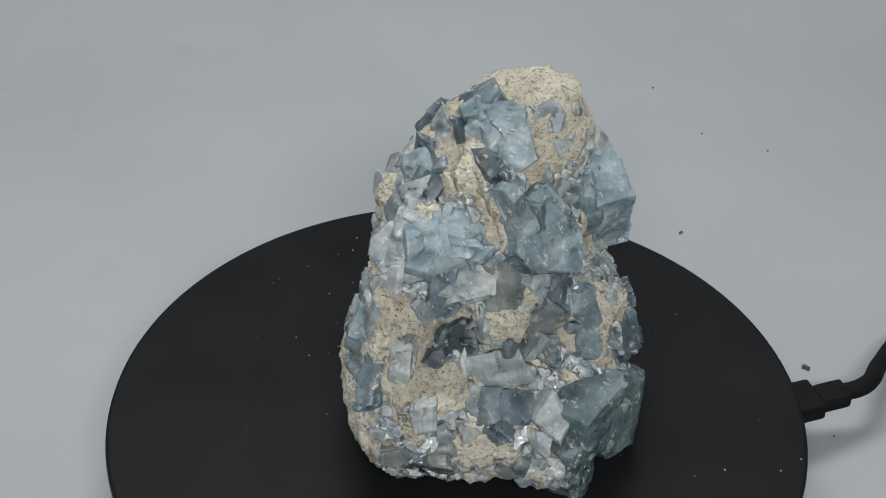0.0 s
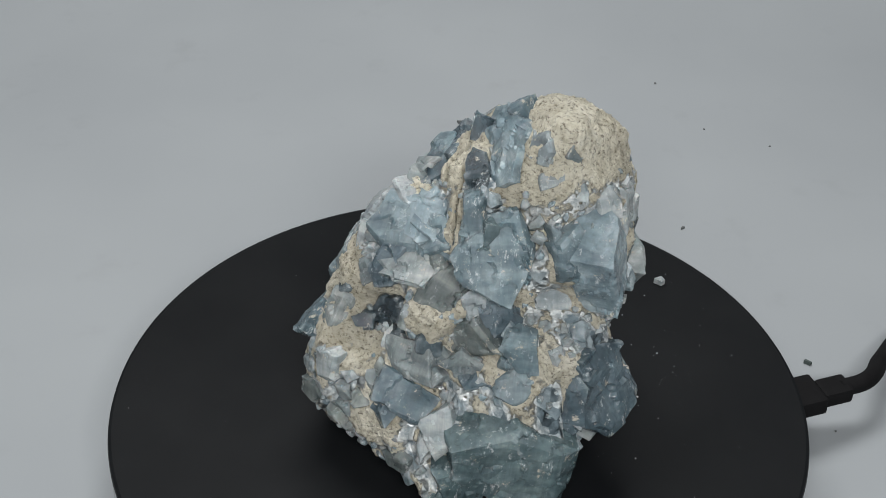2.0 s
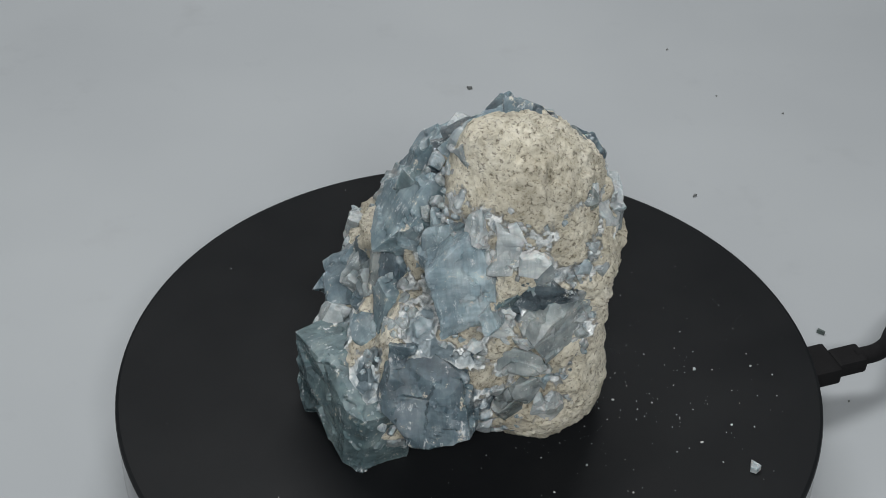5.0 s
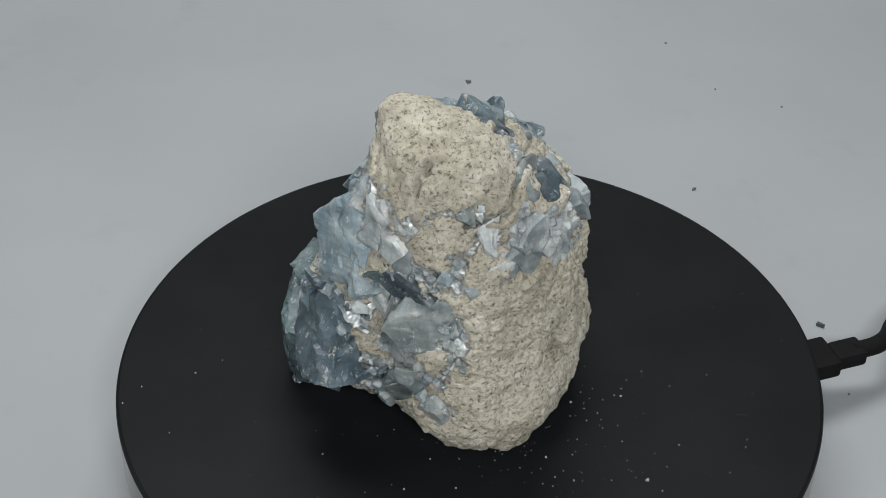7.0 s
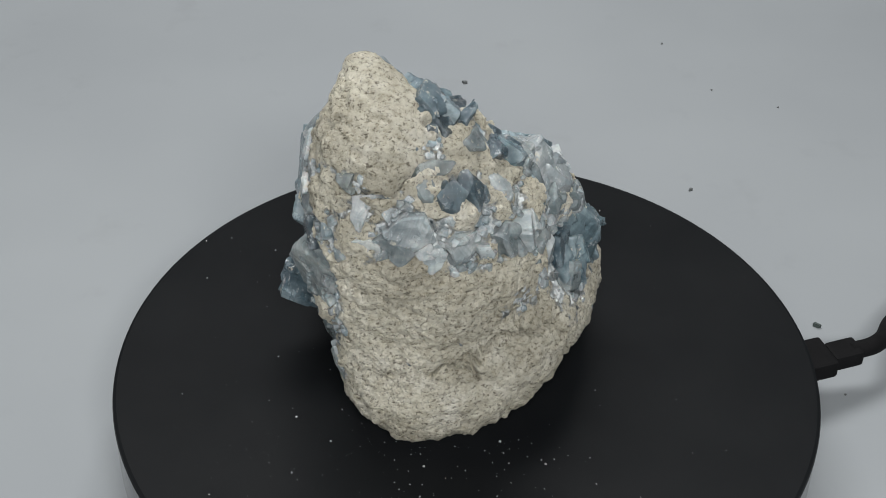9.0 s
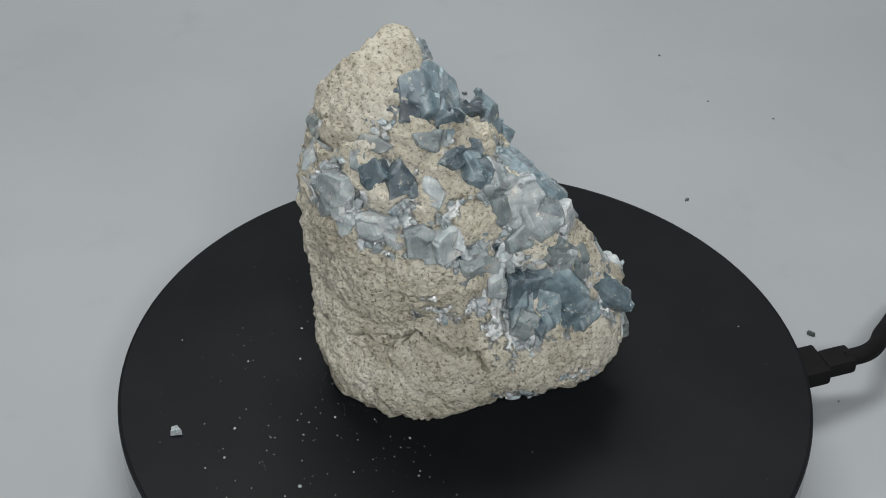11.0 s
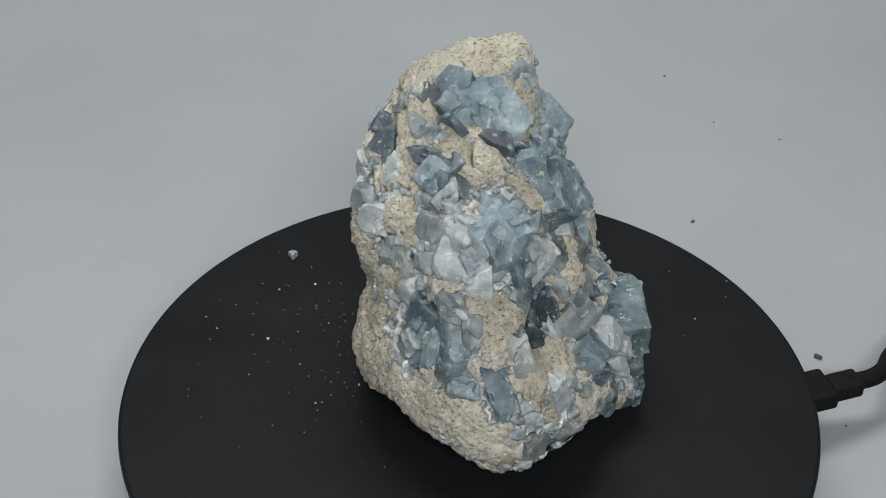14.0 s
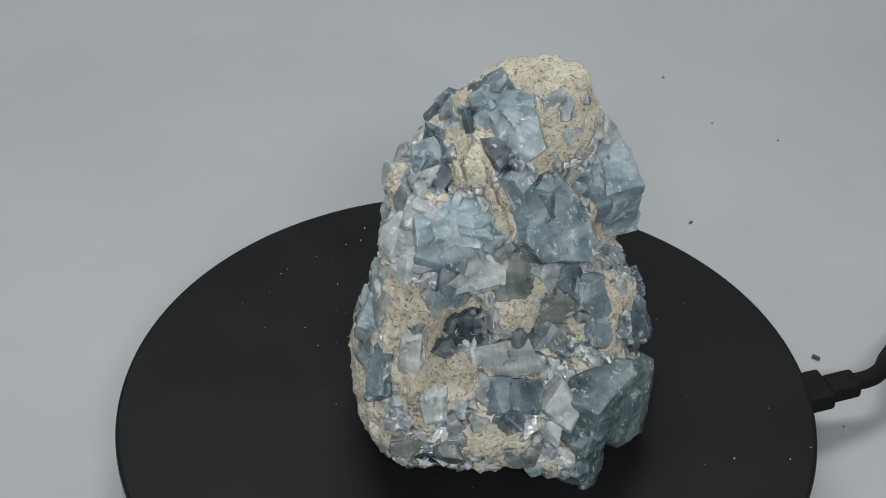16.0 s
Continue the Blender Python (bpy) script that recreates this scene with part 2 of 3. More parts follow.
# ---- backdrop ----
def backdrop_sheet():
    """One sheet: flat under the turntable, sweeping up far behind."""
    bm = bmesh.new()
    line = [(-1.2, 0.0), (-0.5, 0.0), (0.0, 0.0), (0.35, 0.0)]
    line += [(0.35 + 0.3 * math.sin(a), 0.3 - 0.3 * math.cos(a)) for a in (radians(k * 7.5) for k in range(1, 13))]
    line += [(0.65, 1.0)]
    rows = [[bm.verts.new((x, y, z)) for x in (-1.3, -0.4, 0.0, 0.4, 1.3)] for y, z in line]
    for a, b in zip(rows, rows[1:]):
        for k in range(4):
            bm.faces.new((a[k], a[k + 1], b[k + 1], b[k]))
    return tagged(part("backdrop", bm, PAPER, smooth=True), "matt grey-white photo backdrop sheet under the turntable", "backdrop", kind="structure")


backdrop_sheet()


# ---- turntable ----
def turntable():
    foot = tagged(new("turntable"), "round black motorised display turntable on the backdrop", "turntable")
    part("base", lathe([(0, 0.0005), (0.0685, 0.0005), (0.0695, 0.0015), (0.0695, 0.0115), (0.068, 0.0125), (0, 0.0125)]), RUBBER, foot, "low black plastic base")
    disc = part("platter", lathe([(0, TOP), (0.0722, TOP), (0.0728, TOP - 0.0002), (0.0730, TOP - 0.0008)]), PLATTER, foot, "satin black turning platter")
    part("rim", lathe([(0.0730, TOP - 0.0008), (0.0730, TOP - 0.0128), (0.0726, TOP - 0.0138), (0.060, TOP - 0.0138)]), RIM, disc, "glossy black side of the platter", smooth=False)
    return disc


platter = turntable()


# ---- plug and cable ----
def usb_plug():
    thing = tagged(new("usb_cable"), "black power cable plugged into the turntable's base", "cable")
    thing.matrix_world = pose(0.0815, 0.0254, 0.0105, 0, 0, 22)
    part("plug_body", slab(0.0135, 0.0095, 0.0044, 0.0007, (-0.00675, 0, 0)), RUBBER, thing, "moulded black plug housing")
    part("strain_relief", slab(0.0075, 0.0060, 0.0040, 0.0008, (0.0037, -0.0004, 0)), RUBBER, thing, "ribbed black strain relief")
    cu = bpy.data.curves.new("lead", "CURVE")
    cu.dimensions, cu.bevel_depth, cu.bevel_resolution = "3D", 0.0021, 4
    sp = cu.splines.new("BEZIER")
    pts = [(0.0055, -0.0004, 0.0002), (0.0126, 0.0002, 0), (0.0227, 0.0085, -0.003), (0.036, 0.018, -0.0065), (0.065, 0.022, -0.0084), (0.4, -0.04, -0.0084)]
    sp.bezier_points.add(len(pts) - 1)
    for b, p in zip(sp.bezier_points, pts):
        b.co, b.handle_left_type, b.handle_right_type = p, "AUTO", "AUTO"
    cu.materials.append(CABLE)
    lead = new("lead", cu)
    lead.parent = thing


usb_plug()

# ---- the mineral specimen ----
CORE = Vector((0.003, 0.001, 0.034))
# low-order lobes of the lump, in millimetres, degree by degree
LOBES = [
    29.75,
    2.17, -3.03, 1.89,
    2.12, 4.11, 3.12, 0.21, -0.78,
    -0.63, 1.17, 1.04, 0.96, 0.81, 0.08, 1.16,
    -0.56, 0.71, -0.13, -0.08, -1.29, 0.73, -0.19, -0.44, 0.03,
    0.23, 0.61, -0.50, 0.60, 0.72, 0.60, 0.09, 0.63, -0.14, -0.31, 0.48,
    0.03, 0.02, -0.28, 0.24, 0.02, -0.15, -0.13, 0.11, -0.31, -0.03, -0.19, 0.14, 0.18,
    0.12, 0.05, 0.27, 0.01, -0.32, -0.23, 0.01, -0.07, -0.02, -0.01, -0.12, 0.20, -0.14, -0.07, -0.13,
    0.15, 0.13, 0.11, -0.11, -0.06, -0.02, 0.13, 0.16, 0.05, 0.03, 0.04, -0.27, -0.24, -0.12, -0.20, 0.02, -0.15,
]
# knobs and hollows on it: azimuth, elevation, width in degrees, height in millimetres
KNOBS = [
    (30, 71, 7, 3.7), (24, 65, 7, 4.5), (-42, -25, 7, -4.9), (-60, -25, 7, -3.7), (-30, -7, 7, -3.4), (-96, 11, 7, -3.3), (-30, 47, 7, 2.4), (-6, 71, 7, -4.0),
    (18, -25, 7, 2.6), (24, 23, 7, 2.4), (18, 83, 7, -3.0), (-6, 59, 7, -2.9), (48, 5, 7, 2.8), (-6, -1, 7, 2.2), (-54, -43, 7, 3.0), (-108, -13, 7, 2.5),
    (120, 47, 7, 2.3), (-168, 47, 7, -2.2), (90, -31, 7, -2.3), (12, -31, 7, 2.3), (-54, 47, 7, -2.4), (-36, 35, 7, -2.2), (12, 11, 7, -2.2), (-144, -49, 7, -2.3),
]
# broad hollows of the crystal-lined front
HOLLOWS = [(-100, 2, 11, -3.5), (-88, -6, 10, -2.5), (-50, 64, 11, -3.2), (-3, 24, 13, -4.0), (8, 48, 10, -2.5), (-17, -12, 11, -2.5), (-56, -27, 9, -2.5),
           (68, 12, 10, -2.0), (39, 39, 8, -2.0), (-156, 71, 9, -1.6), (-125, 40, 9, -0.8), (4, 17, 7, -4.0)]
DEGREE = 8


def lump_radius(ways):
    """The lump's radius from its core along unit vectors, as a sum of surface harmonics."""
    ways = np.atleast_2d(np.asarray(ways, float))
    phi, ct = np.arctan2(ways[:, 1], ways[:, 0]), np.clip(ways[:, 2], -1, 1)
    st = np.sqrt(1 - ct * ct)
    leg = {(0, 0): np.ones_like(ct)}
    for m in range(DEGREE + 1):
        if m:
            leg[m, m] = leg[m - 1, m - 1] * st * math.sqrt((2 * m + 1) / (2 * m))
        if m < DEGREE:
            leg[m + 1, m] = ct * math.sqrt(2 * m + 3) * leg[m, m]
        for l in range(m + 2, DEGREE + 1):
            a = math.sqrt((4 * l * l - 1) / (l * l - m * m))
            b = math.sqrt(((l - 1) ** 2 - m * m) / (4 * (l - 1) ** 2 - 1))
            leg[l, m] = a * (ct * leg[l - 1, m] - b * leg[l - 2, m])
    total, k = np.zeros_like(ct), 0
    for l in range(DEGREE + 1):
        for m in range(-l, l + 1):
            total += LOBES[k] * leg[l, abs(m)] * (np.cos(m * phi) if m >= 0 else np.sin(-m * phi))
            k += 1
    for az, el, wide, high in KNOBS + HOLLOWS:
        total += high * np.exp((2 * ways @ np.array(heading(az, el)) - 2) / radians(wide) ** 2)
    return total * 0.001


def heading(az, el):
    az, el = radians(az), radians(el)
    return Vector((math.cos(az) * math.cos(el), math.sin(az) * math.cos(el), math.sin(el)))


def surface(az, el):
    """Place and outward normal on the lump."""
    d = heading(az, el)
    p = CORE + d * float(lump_radius(d)[0])
    side = d.cross(Vector((0, 0, 1))).normalized()
    up = side.cross(d)
    q = []
    for s in (side, up):
        e = (d + s * 0.09).normalized()
        f = (d - s * 0.09).normalized()
        q.append(e * float(lump_radius(e)[0]) - f * float(lump_radius(f)[0]))
    n = q[0].cross(q[1]).normalized()
    return p, n if n.dot(d) > 0 else -n


# chalky stretches between the crystals: azimuth, elevation, half-width in degrees
CROWN = [(19, 66, 9), (21, 56, 8), (58, 72, 7), (52, 73, 8), (18, 69, 6), (77, 67, 9), (37, 73, 8), (76, 64, 10), (49, 72, 8), (68, 60, 12), (47, 66, 6),
         (89, 53, 6), (53, 57, 12), (72, 55, 9), (34, 67, 5), (84, 48, 5), (48, 59, 13), (33, 56, 8), (51, 49, 8), (58, 36, 6), (30, 59, 11)]
FRONT = [(164, 78, 6), (-108, 80, 4), (-65, 70, 5), (-53, 53, 6), (-42, 38, 6), (-123, 16, 8), (-114, 9, 8), (-108, -6, 8), (-99, -11, 6), (-99, 13, 7), (-66, 8, 6),
         (-29, -5, 6), (-66, -16, 4), (-41, -23, 3), (-81, -29, 7), (-144, 62, 5), (-51, 22, 6), (-23, 3, 5), (-112, -5, 6), (-100, -13, 5)]
FLANK = [(-143, 81, 4), (-65, 69, 6), (-55, 50, 6), (166, 58, 5), (162, 40, 6), (-143, 57, 7), (-133, 15, 8), (-125, 4, 8), (-117, -9, 6), (-108, -6, 6), (-139, -25, 9),
         (-131, -30, 7), (-158, -27, 6), (179, -22, 7), (-73, 12, 8), (-37, 3, 5), (-41, -23, 3), (-87, -30, 7)]
SIDE = [(115, 64, 5), (151, 59, 6), (-118, 81, 7), (-65, 64, 7), (-157, 55, 5), (157, 7, 14), (161, -21, 14), (170, -33, 12), (-160, -32, 9), (-139, -28, 8), (-116, -3, 8),
        (-107, -9, 5), (-124, 8, 5), (148, 15, 10), (176, 45, 5), (117, 62, 5), (137, 64, 4), (-143, 79, 7), (167, 47, 6), (140, 44, 4)]
REAR = [(117, 11, 13), (140, 10, 12), (107, -30, 12), (146, -25, 16), (115, -42, 9), (176, -30, 8), (-152, -29, 8), (-137, -24, 7), (-114, -10, 4), (68, 40, 4), (119, 63, 6),
        (145, 56, 5), (98, 11, 18), (130, 11, 13), (87, -8, 16), (120, -32, 16), (160, -27, 13), (-150, -25, 4), (93, -36, 9), (143, 20, 8)]
BACK = [(63, 39, 5), (144, 58, 8), (103, 55, 4), (86, 7, 15), (103, -9, 15), (81, -24, 15), (134, -17, 13), (75, 30, 4), (70, 15, 4), (104, 25, 7), (63, 19, 4),
        (55, -12, 10), (54, -35, 9)]
UNDER = [(110, -58, 30), (75, -52, 18), (150, -50, 20), (128, -8, 14), (140, -12, 12)]
BARE = CROWN + FRONT + FLANK + SIDE + REAR + BACK + UNDER
BARE_WAYS = np.array([heading(a, e)[:] for a, e, _ in BARE])
BARE_COS = [radians(w) for _, _, w in BARE]


def bareness(ways, margin=5.0):
    """1 on the chalky stretches, 0 where crystals cover the lump."""
    off = np.arccos(np.clip(np.atleast_2d(ways) @ BARE_WAYS.T, -1, 1))
    return np.clip((np.array(BARE_COS) + radians(margin) * 0.5 - off) / radians(margin), 0, 1).max(axis=1)


# white sugary crusts between chalk and crystals
RIME = [(152, -5, 11), (141, -5, 8), (179, -13, 12), (-179, -21, 8), (17, 52, 6), (26, 46, 6), (45, 39, 5), (51, 40, 4), (41, 35, 5), (145, 6, 7),
        (29, 45, 5), (168, -2, 9), (-142, 34, 8)]

# open cracks in the matrix, each a chain of (azimuth, elevation)
CRACKS = [
    [(70, 42), (82, 44), (88, 45), (90, 50), (100, 57)],
    [(104, -28), (108, -26), (114, -26), (123, -29), (127, -24), (130, -25), (136, -17), (142, -18), (149, -19), (152, -21), (160, -22), (169, -22), (172, -27)],
    [(123, -29), (127, -33)],
    [(117, -25), (121, -26), (127, -28)],
    [(93, 67), (115, 74), (137, 74), (154, 79)],
    [(171, 83), (-152, 78), (-117, 74), (-92, 67)],
    [(-107, 84), (-77, 74), (-66, 55)],
    [(52, 48), (56, 55)],
]

# the crystals set in the lump: azimuth, elevation, width and height in millimetres, twist, tint
MAIN = []
# the large ones that stand out of it: centre in millimetres, azimuth and elevation of the outer face, width, height, depth, twist, tint
BLOCKS = []


def grown(az, el, w, h, twist, mat):
    MAIN.append((az, el, w, h, min(9.0, max(3.6, 0.75 * min(w, h))), twist, mat))


def block(x, y, z, az, el, w, h, d, twist, mat, seed, corners=5):
    BLOCKS.append((Vector((x, y, z)) * 0.001, az, el, w * 0.001, h * 0.001, d * 0.001, twist, mat, seed, corners))


block(26.6, -13.2, 12.2, -34, 4, 25.5, 24, 13, -8, DEEP, 3, 6)
block(28.2, 4.8, 23.5, 13, 8, 18.5, 23, 14, 8, SLATE, 8, 6)
block(27, 10.5, 48, 20, 8, 12.5, 20, 8, 4, SKY, 5)
block(22.5, 5, 50, -5, 25, 9, 13, 8, -6, BLUE, 6)
block(14.0, -5.0, 49.4, -48, 28, 15.5, 19, 11, 6, BLUE, 12, 6)
# dark solid put in place of a shaded hexagonal cavity
block(0, -15.5, 33.5, -95, 8, 9.5, 9, 8, 10, DARK, 4, 6)
block(17.6, -22.6, 18.0, -60, 22, 7.5, 13.5, 5, 8, PALE, 9, 4)
block(-1, 5.5, 65.3, 120, 55, 5, 5, 5, 20, SLATE, 2, 4)
grown(14, 70, 6, 5, 0, PALE)
grown(20, 62, 4.5, 5.5, 20, GREY)
grown(9, 62, 5, 5, 10, PALE)
grown(16, 55, 4, 5, 0, PALE)
grown(30, 81, 15.7, 14.8, -10, SKY)
grown(-59, 84, 4.2, 7.5, 30, DARK)
grown(-168, 68, 6.4, 9.5, 0, SLATE)
grown(130, 69, 6.5, 4.6, 0, GREY)
grown(-106, 48, 16.3, 9.4, 5, BLUE)
grown(-132, 40, 9.0, 8.9, 10, PALE)
grown(-101, 57, 7.6, 10.5, 20, SKY)
grown(-93, 33, 12.6, 6.8, 0, GREY)
grown(-68, 30, 10.0, 11.6, -20, SMOKE)
grown(-45, 24, 4.7, 6.6, 0, PALE)
grown(-107, -3, 5.3, 3.6, 0, DARK)
grown(-30, 16, 8.5, 8.9, 0, SLATE)
grown(-43, 3, 10.1, 8.9, 10, SMOKE)
grown(-69, -2, 5.1, 5.1, 0, DARK)
grown(-76, -11, 11.7, 6.7, 0, GREY)
grown(-72, -22, 11.2, 9.5, -20, SLATE)
grown(-23, -2, 8.6, 9.6, 0, BLUE)
grown(-43, -13, 7.1, 5.8, 0, SLATE)
grown(-26, -13, 9.2, 7.4, 0, BLUE)
grown(-53, -11, 8.5, 6.7, 0, GREY)
grown(-117, -2, 4.5, 8.1, 0, GREY)
grown(-105, -17, 5.1, 6.5, 0, PALE)
grown(-100, -34, 5.6, 5.1, 0, SMOKE)
grown(-73, -39, 6.3, 4.1, 0, SMOKE)
grown(-88, -19, 4.0, 4.0, 0, GREY)
grown(-90, -25, 4.0, 4.2, 0, SMOKE)
grown(5, 17, 6.5, 6.8, 0, PALE)
grown(-112, 18, 5.3, 5.5, 0, GREY)
grown(125, 52, 6.1, 7.2, 0, SLATE)
grown(160, 70, 10.1, 3.8, -5, SLATE)
grown(-174, 47, 4.7, 4.9, 0, GREY)
grown(-149, 39, 8.4, 9.8, 0, PALE)
grown(165, 14, 4.9, 9.3, 0, GREY)
grown(-128, -9, 4.8, 13.2, 25, BLUE)
grown(-156, -9, 4.5, 8.2, 0, BLUE)
grown(-143, -10, 5.6, 6.9, 0, GREY)
grown(-137, 7, 3.6, 6.8, 0, GREY)
grown(-113, -31, 6.9, 4.2, 0, SMOKE)
grown(-98, -30, 5.2, 4.1, 0, GREY)
grown(-120, 7, 4.0, 3.1, 0, DARK)
grown(96, 78, 6.8, 7.1, 0, BLUE)
grown(102, 70, 5.3, 4.5, 20, DARK)
grown(103, 56, 6.5, 3.6, 0, SMOKE)
grown(129, 30, 3.5, 3.7, 0, PALE)
grown(-148, -0, 8.4, 15.5, 35, BLUE)
grown(-167, -7, 4.7, 8.1, 0, BLUE)
grown(-160, -13, 5.6, 7.0, 0, SLATE)
grown(174, 23, 6.6, 5.8, 0, GREY)
grown(152, 34, 6.4, 6.7, 0, PALE)
grown(-161, 31, 8.6, 4.8, 0, GREY)
grown(-146, 18, 6.4, 5.7, 0, GREY)
grown(-107, 28, 6.4, 7.8, 0, SLATE)
grown(-91, -10, 3.1, 8.3, 10, PALE)
grown(-41, 55, 4.5, 8.7, 0, DEEP)
grown(79, 40, 5.0, 8.2, 0, PALE)
grown(174, 65, 6.5, 6.8, 0, BLUE)
grown(141, 53, 4.4, 6.7, 0, PALE)
grown(141, 34, 6.5, 6.8, 0, GREY)
grown(-172, 62, 4.4, 6.8, 0, GREY)
grown(-166, 53, 8.6, 6.8, 0, GREY)
grown(-134, 27, 5.6, 7.0, 0, PALE)
grown(-164, 3, 7.7, 7.0, 0, SLATE)
grown(-141, -15, 6.8, 6.0, 0, BLUE)
grown(-168, -13, 6.7, 7.0, 0, GREY)
grown(-144, 13, 6.7, 3.8, 0, PALE)
grown(93, 31, 6.7, 7.0, 0, GREY)
grown(-156, 46, 9.0, 10.3, 0, PALE)
grown(98, 37, 9.4, 6.6, -20, PALE)
grown(114, 49, 5.1, 5.4, 0, SLATE)
grown(101, 50, 4.1, 5.3, 0, GREY)
grown(118, 33, 6.2, 6.5, 30, PALE)
grown(106, 30, 4.4, 5.4, 0, PALE)
grown(82, 28, 6.4, 4.4, 0, PALE)
grown(-178, 7, 4.8, 7.0, 0, PALE)
grown(71, 44, 4.3, 3.3, 0, SMOKE)
grown(86, 75, 6.2, 5.6, 0, SLATE)
grown(50, 21, 13.9, 5.4, -10, DARK)
grown(57, 9, 13.0, 11.6, 0, GREY)
grown(35, 40, 5.3, 7.4, 0, PALE)
grown(46, 33, 6.1, 5.3, 0, PALE)
grown(25, 45, 4.4, 5.4, 0, PALE)
grown(49, -29, 6.6, 6.9, 0, GREY)
grown(59, -37, 6.7, 8.3, 0, PALE)
grown(36, 35, 7.3, 6.6, 0, PALE)
grown(41, 21, 9.1, 4.7, 15, DEEP)
grown(48, 30, 5.2, 6.5, 0, GREY)
grown(34, 8, 6.6, 6.7, 0, PALE)
grown(45, -12, 8.9, 7.1, 0, GREY)
grown(47, 10, 6.4, 5.6, 0, GREY)
grown(43, -36, 6.8, 7.1, 0, SMOKE)
grown(-122, 55, 13.0, 11.9, 20, SKY)
grown(-89, -16, 4.1, 3.7, 0, SMOKE)


def matrix_mesh():
    """The lump with crumbly relief, hollowed under the large crystals and opened along its cracks."""
    bm = bmesh.new()
    bmesh.ops.create_icosphere(bm, subdivisions=8, radius=1)
    ways = np.array([v.co[:] for v in bm.verts])
    ways /= np.linalg.norm(ways, axis=1)[:, None]
    rad = lump_radius(ways)
    bare = bareness(ways)
    rad = rad - 0.0006 * (1 - bare) + 0.0004 * bare
    for az, el, w, h, d, twist, mat in MAIN:
        if min(w, h) >= 6:
            off = np.arccos(np.clip(ways @ np.array(heading(az, el)), -1, 1))
            reach = 0.5 * min(w, h) * 0.001 / np.maximum(rad, 0.01)
            rad = rad - 0.0022 * np.clip(1.3 - off / reach, 0, 1)
    for at, az, el, w, h, d, *_ in BLOCKS:
        deep = (at - CORE).length
        off = np.arccos(np.clip(ways @ np.array((at - CORE).normalized()), -1, 1))
        inside = np.clip(2.2 * (1 - off * deep / (0.46 * (w * h) ** 0.5)), 0, 1)
        rad = rad - inside * np.maximum(rad - deep, 0)
    cut = np.zeros(len(ways))
    for chain in CRACKS:
        knots = [np.array(heading(*k)) for k in chain]
        for a, b in zip(knots, knots[1:]):
            for s in np.linspace(0, 1, 24):
                c = a + (b - a) * s
                wob = noise.noise_vector(Vector(c) * 30) * 0.02
                c = c + np.array(wob)
                c /= np.linalg.norm(c)
                near = np.linalg.norm(ways - c, axis=1)
                cut = np.maximum(cut, np.exp(-(near / 0.0105) ** 2))
    chalk = []
    soft = bareness(ways, 13)
    crust = np.zeros(len(ways))
    for az, el, wide in RIME:
        off = np.degrees(np.arccos(np.clip(ways @ np.array(heading(az, el)), -1, 1)))
        crust = np.maximum(crust, np.clip(1.6 - 1.3 * off / wide, 0, 1))
    crown = float((CORE.z + ways[:, 2] * rad).max()) - 0.0018
    for v, d, r, k, wide, gap, white in zip(bm.verts, ways, rad, bare, soft, cut, crust):
        p = Vector(d) * float(r)
        swell = noise.fractal(p * 150, 1.0, 2.0, 3)
        fine = noise.fractal(p * 430, 0.75, 2.1, 4)
        v.co = CORE + Vector(d) * (float(r) + swell * (0.0011 if k > 0.5 else 0.0015) + fine * 0.0007 + noise.noise(p * 1300) * 0.0002)
        v.co += Vector((-d[0], -d[1], -max(0.45, d[2]))).normalized() * float(gap) * 0.0048
        body = max(float(wide), min(1.0, 0.40 + swell * 0.8))
        chalk.append(body + (0.36 - body) * float(white) * (0.75 + 0.5 * fine))
        if v.co.z > crown:
            v.co.z = crown + (v.co.z - crown) * 0.35
        if v.co.z < 0.0006:
            v.co.z = 0.0003 + 0.0003 * math.exp((v.co.z - 0.0006) * 400)
    return bm, chalk, cut


specimen = tagged(new("mineral_specimen"), "blue celestite crystal cluster in chalky beige matrix on the platter", "mineral")
specimen.location = (0, 0, TOP)
lump, chalk, cut = matrix_mesh()
matrix = part("matrix", lump, MATRIX, specimen, "crumbly chalky beige matrix", smooth=True)
matrix.data.attributes.new("chalk", "FLOAT", "POINT").data.foreach_set("value", chalk)


